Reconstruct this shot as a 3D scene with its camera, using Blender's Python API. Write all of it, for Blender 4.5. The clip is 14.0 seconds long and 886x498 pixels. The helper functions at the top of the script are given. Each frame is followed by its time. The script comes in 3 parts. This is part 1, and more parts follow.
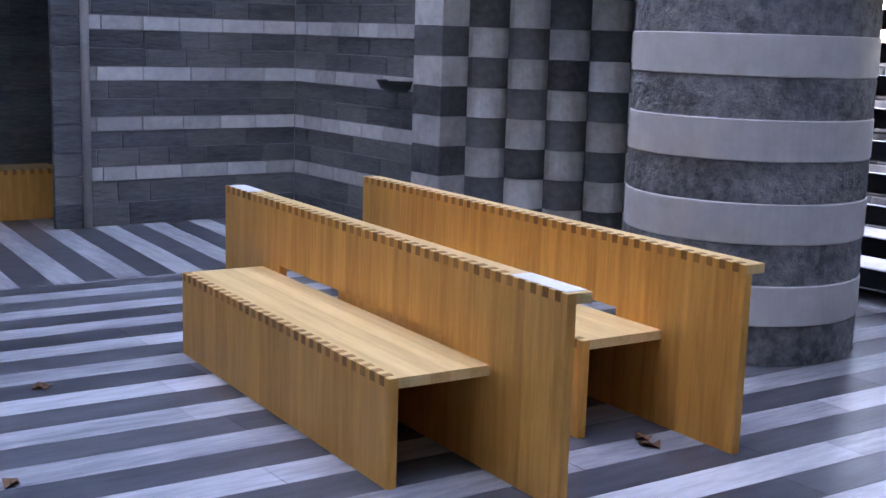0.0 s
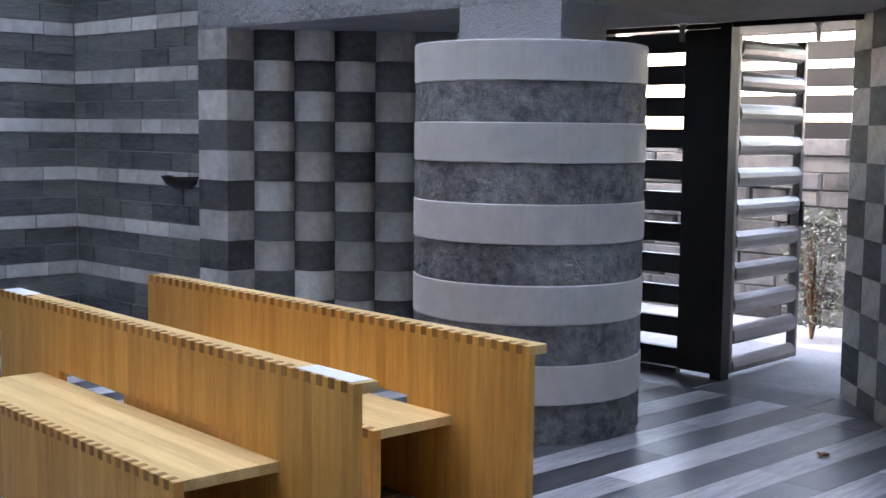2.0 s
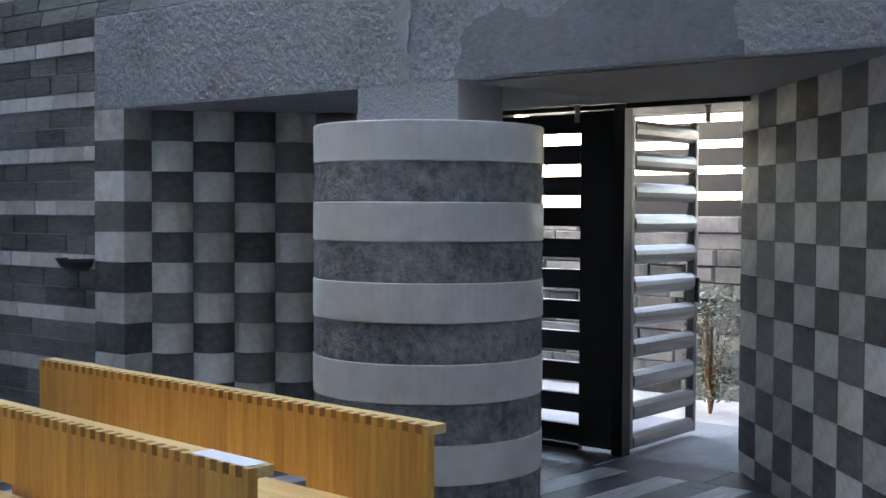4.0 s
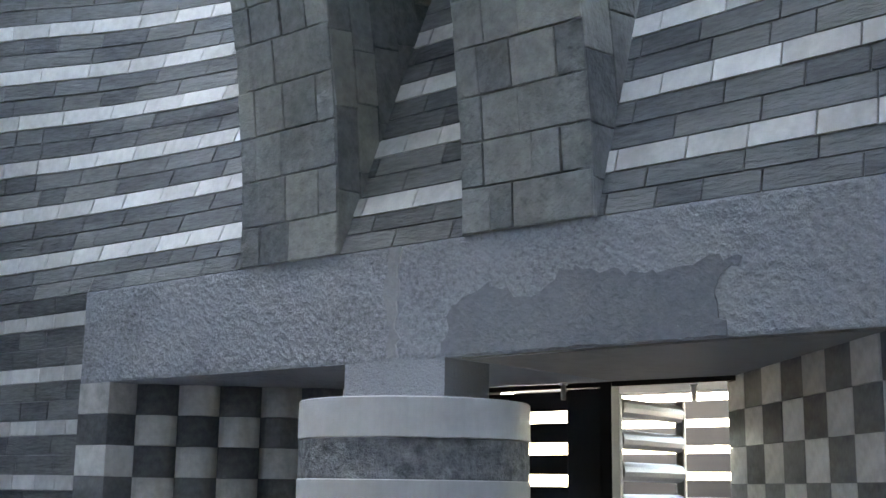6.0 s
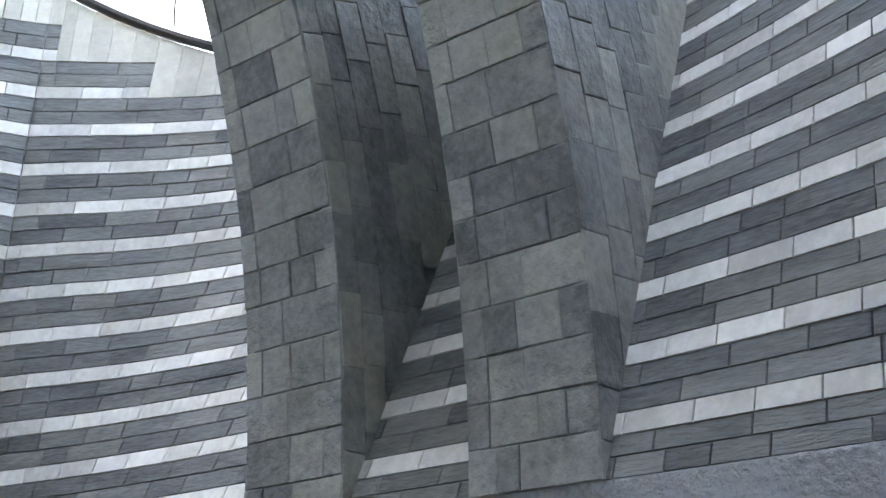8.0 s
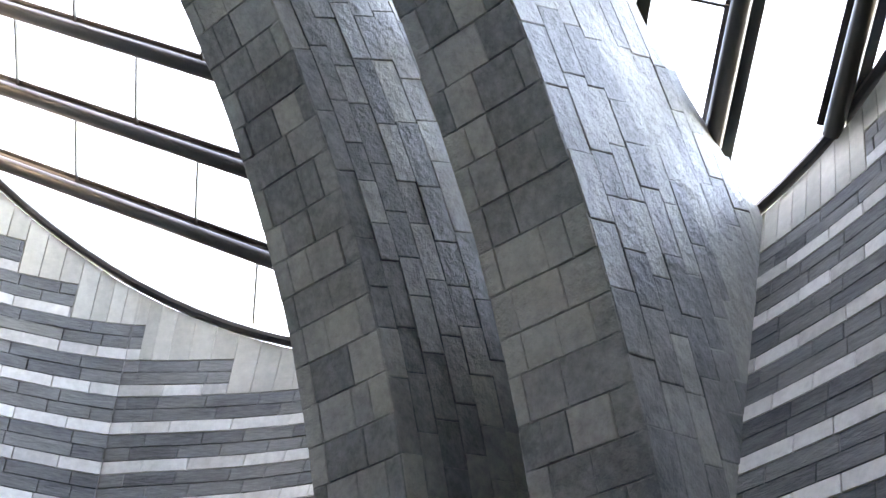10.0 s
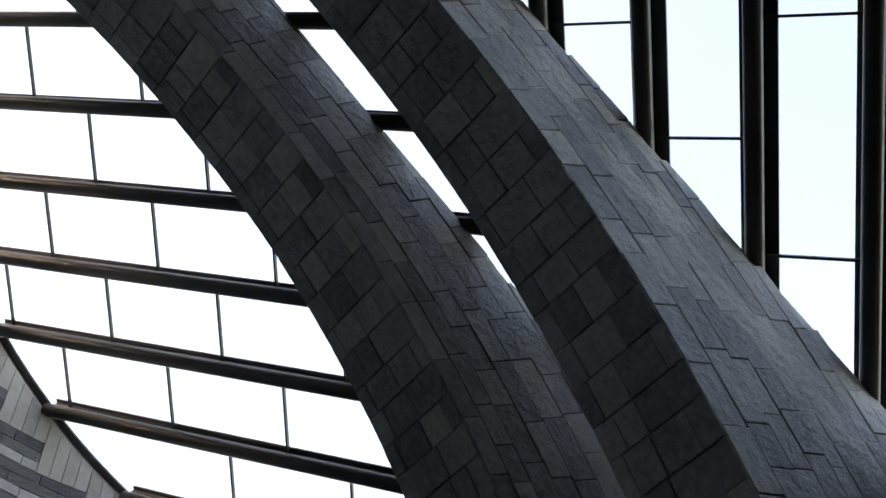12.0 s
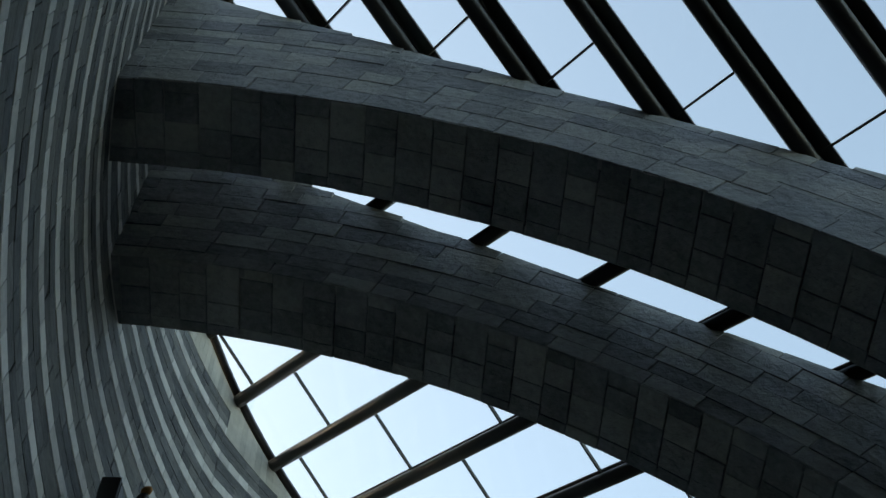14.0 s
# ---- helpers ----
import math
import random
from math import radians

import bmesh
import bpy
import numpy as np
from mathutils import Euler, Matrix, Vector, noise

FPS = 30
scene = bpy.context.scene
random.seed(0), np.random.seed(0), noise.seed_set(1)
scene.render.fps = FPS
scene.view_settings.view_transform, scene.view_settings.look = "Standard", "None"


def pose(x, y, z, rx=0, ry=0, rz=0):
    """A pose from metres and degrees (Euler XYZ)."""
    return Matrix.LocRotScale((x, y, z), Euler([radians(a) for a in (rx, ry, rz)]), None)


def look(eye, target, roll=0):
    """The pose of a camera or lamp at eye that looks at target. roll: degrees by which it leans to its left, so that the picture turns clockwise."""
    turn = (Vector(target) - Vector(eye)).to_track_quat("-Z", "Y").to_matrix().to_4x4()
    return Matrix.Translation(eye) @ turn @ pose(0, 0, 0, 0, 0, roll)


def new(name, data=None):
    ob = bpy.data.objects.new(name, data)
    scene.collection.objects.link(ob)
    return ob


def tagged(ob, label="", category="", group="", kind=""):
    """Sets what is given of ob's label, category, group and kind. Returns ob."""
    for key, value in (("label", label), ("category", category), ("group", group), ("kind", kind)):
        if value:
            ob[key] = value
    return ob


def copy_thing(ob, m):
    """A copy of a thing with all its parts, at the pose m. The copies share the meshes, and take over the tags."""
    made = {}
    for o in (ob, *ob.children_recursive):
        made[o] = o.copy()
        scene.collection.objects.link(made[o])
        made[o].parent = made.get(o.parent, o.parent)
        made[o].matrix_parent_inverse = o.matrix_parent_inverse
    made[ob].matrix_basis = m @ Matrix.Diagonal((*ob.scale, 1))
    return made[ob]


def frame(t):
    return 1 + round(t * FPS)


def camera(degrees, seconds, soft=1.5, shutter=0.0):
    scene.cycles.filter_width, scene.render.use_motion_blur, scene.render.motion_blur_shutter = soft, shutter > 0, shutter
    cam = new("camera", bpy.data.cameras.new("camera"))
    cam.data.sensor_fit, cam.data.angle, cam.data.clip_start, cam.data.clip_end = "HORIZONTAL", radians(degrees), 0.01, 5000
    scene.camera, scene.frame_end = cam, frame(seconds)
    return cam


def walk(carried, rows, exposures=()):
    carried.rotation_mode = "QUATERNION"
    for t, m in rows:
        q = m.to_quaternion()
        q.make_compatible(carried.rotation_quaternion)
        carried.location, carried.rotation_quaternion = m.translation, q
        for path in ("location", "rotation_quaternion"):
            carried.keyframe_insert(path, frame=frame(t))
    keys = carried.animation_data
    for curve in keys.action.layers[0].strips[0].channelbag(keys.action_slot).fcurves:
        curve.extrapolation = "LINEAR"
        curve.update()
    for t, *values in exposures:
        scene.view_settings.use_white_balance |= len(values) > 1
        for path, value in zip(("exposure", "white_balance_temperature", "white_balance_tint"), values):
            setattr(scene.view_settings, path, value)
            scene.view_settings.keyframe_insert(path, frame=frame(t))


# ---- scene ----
cam = camera(40.04, 14.0)
PATH = [
    (0, pose(0.240, 0.323, 1.650, 79.97, -1.73, -36.37)),
    (0.5, pose(0.249, 0.317, 1.650, 80.66, -2.32, -37.85)),
    (1, pose(0.266, 0.305, 1.650, 81.98, -2.14, -40.75)),
    (1.5, pose(0.280, 0.293, 1.650, 83.16, -1.21, -43.48)),
    (2, pose(0.292, 0.282, 1.650, 84.45, -0.61, -45.96)),
    (2.2, pose(0.297, 0.278, 1.650, 84.88, -0.76, -46.82)),
    (4.3, pose(0.318, 0.257, 1.650, 89.62, -0.24, -51.06)),
    (4.5, pose(0.318, 0.256, 1.650, 91.04, -0.53, -51.16)),
    (5, pose(0.316, 0.257, 1.650, 94.31, -0.46, -50.91)),
    (5.5, pose(0.313, 0.257, 1.650, 97.49, -0.88, -50.66)),
    (6, pose(0.311, 0.252, 1.650, 101.20, -0.79, -51.09)),
    (6.5, pose(0.309, 0.248, 1.650, 104.29, -1.19, -51.58)),
    (7, pose(0.305, 0.243, 1.650, 107.18, -1.99, -52.08)),
    (7.5, pose(0.296, 0.241, 1.650, 110.79, -1.81, -51.52)),
    (7.7, pose(0.293, 0.241, 1.650, 111.78, -1.57, -51.21)),
    (9.8, pose(0.244, 0.226, 1.650, 125.57, -1.38, -48.22)),
    (10, pose(0.236, 0.227, 1.650, 126.77, -1.74, -47.34)),
    (10.5, pose(0.212, 0.224, 1.650, 130.94, -0.73, -43.98)),
    (11, pose(0.191, 0.213, 1.650, 135.57, -0.17, -42.09)),
    (11.5, pose(0.176, 0.210, 1.650, 137.96, -0.70, -40.72)),
    (12, pose(0.155, 0.209, 1.650, 140.34, -0.78, -37.54)),
    (12.5, pose(0.123, 0.208, 1.650, 143.76, 1.83, -28.10)),
    (13, pose(0.098, 0.197, 1.650, 147.50, 2.26, -23.02)),
    (13.5, pose(0.063, 0.189, 1.650, 151.00, 2.85, -13.27)),
    (14, pose(0.032, 0.184, 1.650, 152.87, 2.89, -4.29)),
]
walk(cam, PATH, [(0, 5.75, 8500, 33), (1.0, 5.85, 9100, 32), (2.0, 5.8, 9600, 25), (4.5, 5.45, 9600, 16), (6.0, 5.85, 10000, 15), (7.5, 6.1, 10900, 16), (9.8, 5.75, 11500, 23), (10.5, 4.85, 11200, 24), (11.5, 3.3, 11000, 23), (12.2, 2.65, 10700, 19), (13, 2.15, 10200, 9), (14, 1.82, 9600, 3)])

# ---- light ----
world = bpy.data.worlds.new("sky")
scene.world = world
world.use_nodes = True
wn = world.node_tree
sky = wn.nodes.new("ShaderNodeTexSky")
sky.sky_type = "NISHITA"
sky.sun_disc = False
SUN_EL, SUN_AZ = radians(31), radians(-58)
sky.sun_elevation, sky.sun_rotation = SUN_EL, SUN_AZ
sky.air_density, sky.dust_density, sky.ozone_density = 1.0, 1.6, 2.0
wn.nodes["Background"].inputs[1].default_value = 0.15
wn.links.new(sky.outputs[0], wn.nodes["Background"].inputs[0])
sun = new("sun", bpy.data.lights.new("sun", "SUN"))
sun.data.energy, sun.data.angle, sun.data.color = 3.5, radians(0.6), (1.0, 0.97, 0.93)
sun_way = Vector((math.sin(SUN_AZ) * math.cos(SUN_EL), math.cos(SUN_AZ) * math.cos(SUN_EL), math.sin(SUN_EL)))
sun.matrix_world = look(sun_way * 40, (0, 0, 0))


# ---- materials ----
def material(name, low, high, rough=0.7, grain=30.0, stain=1.6, bump=0.3, metal=0.0, island=0.25, spec=0.4, stretch=(1, 1, 1), bump_scale=None, ramp_at=(0.36, 0.86), relief=0.02, tint=0.0):
    m = bpy.data.materials.new(name)
    m.use_nodes = True
    nt = m.node_tree
    bs = nt.nodes["Principled BSDF"]
    co = nt.nodes.new("ShaderNodeTexCoord")
    mp = nt.nodes.new("ShaderNodeMapping")
    mp.inputs["Scale"].default_value = stretch
    nt.links.new(co.outputs["Object"], mp.inputs["Vector"])

    def noise_of(scale, detail):
        n = nt.nodes.new("ShaderNodeTexNoise")
        n.inputs["Scale"].default_value, n.inputs["Detail"].default_value = scale, detail
        n.inputs["Roughness"].default_value = 0.65
        nt.links.new(mp.outputs[0], n.inputs["Vector"])
        return n.outputs["Fac"]

    def maths(op, a, b):
        n = nt.nodes.new("ShaderNodeMath")
        n.operation = op
        for i, v in enumerate((a, b)):
            if isinstance(v, (int, float)):
                n.inputs[i].default_value = v
            else:
                nt.links.new(v, n.inputs[i])
        return n.outputs[0]
    fine, coarse = noise_of(grain, 6), noise_of(stain, 4)
    geo = nt.nodes.new("ShaderNodeNewGeometry")
    info = nt.nodes.new("ShaderNodeObjectInfo")
    pick = maths("FRACT", maths("ADD", geo.outputs["Random Per Island"], info.outputs["Random"]), 0.0)
    f = maths("ADD", maths("MULTIPLY", fine, 0.6), maths("MULTIPLY", coarse, 0.6))
    f = maths("ADD", f, maths("MULTIPLY", maths("SUBTRACT", pick, 0.5), island * 2))
    ramp = nt.nodes.new("ShaderNodeValToRGB")
    ramp.color_ramp.elements[0].position, ramp.color_ramp.elements[1].position = ramp_at
    ramp.color_ramp.elements[0].color, ramp.color_ramp.elements[1].color = (*low, 1), (*high, 1)
    nt.links.new(f, ramp.inputs[0])
    base = ramp.outputs[0]
    if tint:
        # stones differ a little in hue, from bluish to olive
        cool, warm = (1 - tint, 1 - tint * 0.2, 1 + tint * 0.5, 1), (1 + tint * 0.6, 1 + tint * 0.2, 1 - tint * 1.3, 1)
        hue = nt.nodes.new("ShaderNodeValToRGB")
        hue.color_ramp.elements[0].position, hue.color_ramp.elements[1].position = 0.3, 0.8
        hue.color_ramp.elements[0].color, hue.color_ramp.elements[1].color = cool, warm
        nt.links.new(maths("ADD", noise_of(0.9, 3), maths("MULTIPLY", maths("SUBTRACT", pick, 0.5), 0.35)), hue.inputs[0])
        mix = nt.nodes.new("ShaderNodeMix")
        mix.data_type, mix.blend_type = "RGBA", "MULTIPLY"
        mix.inputs[0].default_value = 1.0
        nt.links.new(base, mix.inputs[6])
        nt.links.new(hue.outputs[0], mix.inputs[7])
        base = mix.outputs[2]
    nt.links.new(base, bs.inputs["Base Color"])
    r = maths("ADD", maths("MULTIPLY", fine, 0.25), rough - 0.12)
    nt.links.new(r, bs.inputs["Roughness"])
    bs.inputs["Metallic"].default_value = metal
    bs.inputs["Specular IOR Level"].default_value = spec
    if bump:
        b = nt.nodes.new("ShaderNodeBump")
        b.inputs["Strength"].default_value, b.inputs["Distance"].default_value = min(bump, 1.0), relief
        nt.links.new(noise_of(bump_scale or grain * 0.7, 5), b.inputs["Height"])
        nt.links.new(b.outputs[0], bs.inputs["Normal"])
    return m


DARK = material("dark_gneiss", (0.055, 0.059, 0.063), (0.25, 0.257, 0.262), 0.75, 14, 1.3, 0.9, stretch=(0.7, 0.7, 4.0), relief=0.022, island=0.12, tint=0.045)
LIGHT = material("light_marble", (0.43, 0.425, 0.41), (0.78, 0.77, 0.745), 0.6, 14, 2.0, 0.25, island=0.2)
COPING = material("coping_stone", (0.38, 0.37, 0.33), (0.62, 0.6, 0.54), 0.75, 10, 1.2, 0.3, island=0.15)
MORTAR = material("mortar", (0.17, 0.173, 0.177), (0.36, 0.365, 0.37), 0.9, 40, 2, 0.4)
ARCH = material("split_gneiss", (0.092, 0.095, 0.096), (0.385, 0.388, 0.378), 0.5, 14, 1.3, 1.0, island=0.17, bump_scale=8, relief=0.04, spec=0.7, tint=0.065)
LINTEL = material("bush_hammered_granite", (0.06, 0.066, 0.076), (0.38, 0.40, 0.43), 0.85, 30, 0.9, 0.8, bump_scale=45, ramp_at=(0.44, 0.76), relief=0.03)
RENDERED = material("smooth_patch", (0.14, 0.152, 0.17), (0.28, 0.298, 0.325), 0.85, 20, 1.5, 0.5, bump_scale=30)
STREAK = material("mortar_streak", (0.2, 0.21, 0.22), (0.4, 0.41, 0.42), 0.9, 20, 3, 0.6)
DRUM_DARK = material("drum_dark_stone", (0.075, 0.081, 0.09), (0.40, 0.415, 0.435), 0.75, 17, 2, 0.8, bump_scale=50, ramp_at=(0.44, 0.78), relief=0.03, island=0.04)
DRUM_LIGHT = material("drum_light_marble", (0.52, 0.51, 0.495), (0.72, 0.71, 0.69), 0.6, 8, 2.2, 0.1, island=0.05)
CHECK_DARK = material("checker_dark_stone", (0.045, 0.047, 0.05), (0.21, 0.215, 0.22), 0.7, 22, 3, 0.35, island=0.16)
CHECK_LIGHT = material("checker_light_marble", (0.36, 0.35, 0.33), (0.78, 0.77, 0.74), 0.6, 14, 5, 0.2, island=0.16)
FLOOR_DARK = material("floor_dark_marble", (0.025, 0.029, 0.037), (0.13, 0.14, 0.16), 0.34, 8, 1.6, 0.1, spec=0.35, island=0.12, ramp_at=(0.4, 0.82), stretch=(0.6, 3, 1))
FLOOR_LIGHT = material("floor_light_marble", (0.19, 0.20, 0.225), (0.58, 0.59, 0.61), 0.36, 8, 1.4, 0.1, spec=0.35, island=0.12, ramp_at=(0.4, 0.78), stretch=(0.5, 3.5, 1))
FLOOR_LIGHT_B = material("floor_light_marble_cross", (0.19, 0.20, 0.225), (0.58, 0.59, 0.61), 0.36, 8, 1.4, 0.1, spec=0.35, island=0.12, ramp_at=(0.4, 0.78), stretch=(3.5, 0.5, 1))
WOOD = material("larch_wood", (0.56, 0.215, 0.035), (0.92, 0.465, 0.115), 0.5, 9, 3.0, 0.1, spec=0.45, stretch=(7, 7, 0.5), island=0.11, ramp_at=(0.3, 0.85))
# Same larch, toned paler and less orange for the seat and cap boards
WOOD_FLAT = material("larch_wood_paler", (0.68, 0.42, 0.16), (0.92, 0.65, 0.31), 0.45, 9, 3.0, 0.08, spec=0.45, stretch=(7, 0.5, 7), island=0.12)
ENDGRAIN = material("larch_end_grain", (0.30, 0.12, 0.028), (0.50, 0.23, 0.06), 0.6, 40, 5, 0.1)
STEEL = material("dark_steel", (0.012, 0.012, 0.013), (0.035, 0.034, 0.035), 0.42, 60, 2, 0.05, metal=0.3, spec=0.5)
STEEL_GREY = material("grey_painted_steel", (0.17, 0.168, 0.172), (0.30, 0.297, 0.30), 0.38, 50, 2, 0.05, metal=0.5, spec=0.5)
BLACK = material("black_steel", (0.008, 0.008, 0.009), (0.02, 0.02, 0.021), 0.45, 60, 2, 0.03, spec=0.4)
PIPE = material("pale_metal_pipe", (0.42, 0.40, 0.38), (0.62, 0.60, 0.58), 0.5, 30, 4, 0.05, metal=0.1)
SOFFIT = material("soffit_plaster", (0.17, 0.16, 0.145), (0.28, 0.27, 0.25), 0.85, 12, 1.5, 0.2)
BRIGHT_PATCH = material("bright_patch", (0.70, 0.73, 0.78), (0.86, 0.88, 0.92), 0.7, 20, 8, 0.0, island=0.05)
PAVING = material("outdoor_paving", (0.34, 0.335, 0.325), (0.54, 0.53, 0.515), 0.8, 12, 1.5, 0.5)
RUBBLE = material("outdoor_stone", (0.045, 0.045, 0.045), (0.19, 0.188, 0.185), 0.85, 9, 2, 0.9, bump_scale=8)
LEAF = material("dry_leaf", (0.10, 0.05, 0.025), (0.26, 0.14, 0.07), 0.8, 60, 20, 0.3)
GRASS = material("hillside", (0.035, 0.06, 0.02), (0.10, 0.14, 0.05), 0.95, 4, 0.3, 0.5)


FOLIAGE = material("pale_leaves", (0.10, 0.12, 0.07), (0.24, 0.26, 0.19), 0.5, 30, 4, 0.0, spec=0.5)


def glass_material():
    m = bpy.data.materials.new("roof_glass")
    m.use_nodes = True
    nt = m.node_tree
    nt.nodes.remove(nt.nodes["Principled BSDF"])
    out = nt.nodes["Material Output"]
    mix, clear, gloss = (nt.nodes.new("ShaderNode" + n) for n in ("MixShader", "BsdfTransparent", "BsdfGlossy"))
    clear.inputs[0].default_value = (0.96, 0.985, 0.99, 1)
    gloss.inputs["Roughness"].default_value = 0.05
    fr = nt.nodes.new("ShaderNodeFresnel")
    fr.inputs[0].default_value = 1.14
    nt.links.new(fr.outputs[0], mix.inputs[0])
    nt.links.new(clear.outputs[0], mix.inputs[1])
    nt.links.new(gloss.outputs[0], mix.inputs[2])
    nt.links.new(mix.outputs[0], out.inputs[0])
    return m


GLASS = glass_material()


# ---- mesh helpers ----
class Build:
    """Collects solids as vertices and faces of one mesh."""

    def __init__(self):
        self.v, self.f, self.m = [], [], []

    def hexa(self, pts, mat=0, skip=()):
        n = len(self.v)
        self.v += [tuple(p) for p in pts]
        faces = ((0, 3, 2, 1), (4, 5, 6, 7), (0, 1, 5, 4), (1, 2, 6, 5), (2, 3, 7, 6), (3, 0, 4, 7))
        for i, q in enumerate(faces):
            if i not in skip:
                self.f.append(tuple(n + k for k in q))
                self.m.append(mat)

    def box(self, x0, x1, y0, y1, z0, z1, mat=0):
        self.hexa([(x0, y0, z0), (x1, y0, z0), (x1, y1, z0), (x0, y1, z0), (x0, y0, z1), (x1, y0, z1), (x1, y1, z1), (x0, y1, z1)], mat)

    def slab(self, quad, back, bevel=0.006, mat=0):
        """A stone with the front corners quad and its rear pushed along back; its front arris is chamfered."""
        quad, back = [Vector(q) for q in quad], Vector(back)
        mid = sum(quad, Vector()) / 4
        d = back.normalized() * bevel
        inner = [q + (mid - q).normalized() * bevel * 1.4 for q in quad]
        n = len(self.v)
        self.v += [tuple(p) for p in inner] + [tuple(q + d) for q in quad] + [tuple(q + back) for q in quad]
        self.f.append((n, n + 1, n + 2, n + 3))
        for i in range(4):
            j = (i + 1) % 4
            self.f.append((n + i, n + 4 + i, n + 4 + j, n + j))
            self.f.append((n + 4 + i, n + 8 + i, n + 8 + j, n + 4 + j))
        self.m += [mat] * 9

    def prism(self, outline, lo, hi, axis="z", mat=0):
        """An outline of pairs, drawn out along an axis from lo to hi."""
        n, k = len(self.v), len(outline)
        for h in (lo, hi):
            for a, b in outline:
                self.v.append({"z": (a, b, h), "y": (a, h, b), "x": (h, a, b)}[axis])
        self.f += [tuple(range(n, n + k))[::-1], tuple(range(n + k, n + 2 * k))]
        self.m += [mat] * 2
        for i in range(k):
            j = (i + 1) % k
            self.f.append((n + i, n + j, n + k + j, n + k + i))
            self.m.append(mat)

    def mesh(self, name, *mats):
        me = bpy.data.meshes.new(name)
        me.from_pydata(self.v, [], self.f)
        for m in mats:
            me.materials.append(m)
        me.polygons.foreach_set("material_index", self.m)
        bm = bmesh.new()
        bm.from_mesh(me)
        bmesh.ops.recalc_face_normals(bm, faces=bm.faces)
        bm.to_mesh(me)
        bm.free()
        return me

    def thing(self, name, *mats):
        return new(name, self.mesh(name, *mats))

    def part(self, name, parent, *mats, label="", kind="", bevel=0.0):
        ob = self.thing(name, *mats)
        ob.parent = parent
        if bevel:
            b = ob.modifiers.new("bevel", "BEVEL")
            b.width, b.segments, b.limit_method = bevel, 2, "ANGLE"
        return tagged(ob, label, kind=kind)


def holder(name, label, category, group="", kind=""):
    return tagged(new(name), label, category, group, kind)


def smooth(ob):
    ob.data.polygons.foreach_set("use_smooth", [True] * len(ob.data.polygons))
    return ob


# ---- the plan ----
X_E, X_W, Y_N, Y_S = 5.70, -2.45, 9.95, -0.75      # inner faces of the walls below
Z_L0, Z_L1 = 2.39, 3.08                            # lintel
XC, YC, A, B = 2.776, 5.313, 4.84, 5.975              # rim ellipse in plan
ROOF, SLOPE = 13.20, 0.73
MID = Vector((2.0, 4.9))
PERIOD, LIGHT_H = 0.4095, 0.117                    # a pale course in every period
WALL_T = 0.55


def roof_z(x):
    return ROOF - SLOPE * x


def ease(t):
    t = min(max(t, 0), 1)
    return t * t * (3 - 2 * t)


def rim_point(p):
    """The place on the rim above a point of the walls' foot: plumb outwards along the middle of a wall, fanned near the corners."""
    d = (p - MID).normalized()
    ux, uy, ox, oy = d.x / A, d.y / B, (MID.x - XC) / A, (MID.y - YC) / B
    a, b, c = ux * ux + uy * uy, ux * ox + uy * oy, ox * ox + oy * oy - 1
    fan = MID + d * ((-b + math.sqrt(b * b - a * c)) / a)
    if abs(p.x - X_E) < 0.01 and Y_S < p.y < Y_N:
        w = ease((p.y - Y_S) / 2) * ease((Y_N - p.y) / 1.4)
        return fan.lerp(Vector((XC + A * math.sqrt(max(0, 1 - ((p.y - YC) / B) ** 2)), p.y)), w)
    if abs(p.y - Y_N) < 0.01 and 0 < p.x < X_E:
        w = ease(p.x / 2.5) * ease((X_E - p.x) / 1.4)
        return fan.lerp(Vector((p.x, YC + B * math.sqrt(max(0, 1 - ((p.x - XC) / A) ** 2)))), w)
    return fan


CORNERS = [Vector((X_E, Y_S)), Vector((X_E, Y_N)), Vector((X_W, Y_N)), Vector((X_W, Y_S))]
SIDES = {"wall_east": (0, 1), "wall_north": (1, 2), "wall_west": (2, 3), "wall_south": (3, 0)}


def bulge(side, p):
    """How much a wall bellies out on its way up to the rim: straight over the entrance, fuller round the rest."""
    if side == "wall_east":
        return 1.0 + 0.25 * ease((p.y - 5.0) / 2.5)
    if side == "wall_north":
        return 1.25 + 0.25 * ease((X_E - p.x) / 6)
    if side == "wall_south":
        return 1.0 + 0.5 * ease((X_E - p.x) / 6)
    return 1.5


def wall_place(side, along, z, depth=0.0):
    """A point of a wall's inner face: along metres from its first corner, at height z; depth goes into the wall."""
    a, b = (CORNERS[i] for i in SIDES[side])
    d = (b - a).normalized()
    p = a + d * along
    out = Vector((d.y, -d.x))
    r = rim_point(p)
    zr = roof_z(r.x) - 0.04
    k = 1 - (1 - min(max(0.0, (z - Z_L1) / (zr - Z_L1)), 1.0)) ** bulge(side, p)
    q = p.lerp(r, k) + out * depth
    return Vector((q.x, q.y, z))


def wall_top(side, along):
    a, b = (CORNERS[i] for i in SIDES[side])
    return roof_z(rim_point(a + (b - a).normalized() * along).x) - 0.04


def side_length(side):
    a, b = (CORNERS[i] for i in SIDES[side])
    return (b - a).length


# openings: along from, to, up to which height
OPEN = {"wall_east": (1.75 - Y_S, 8.10 - Y_S, Z_L1), "wall_north": (X_E - 3.72, X_E - 1.35, 2.59)}


def clear_of(side, a, b, z0, z1):
    """The stretches of a course that lie outside the wall's opening."""
    o = OPEN.get(side)
    if not o or z0 >= o[2] - 0.02:
        return [(a, b)]
    return [(p, q) for p, q in ((a, min(b, o[0])), (max(a, o[1]), b)) if q - p > 0.04]


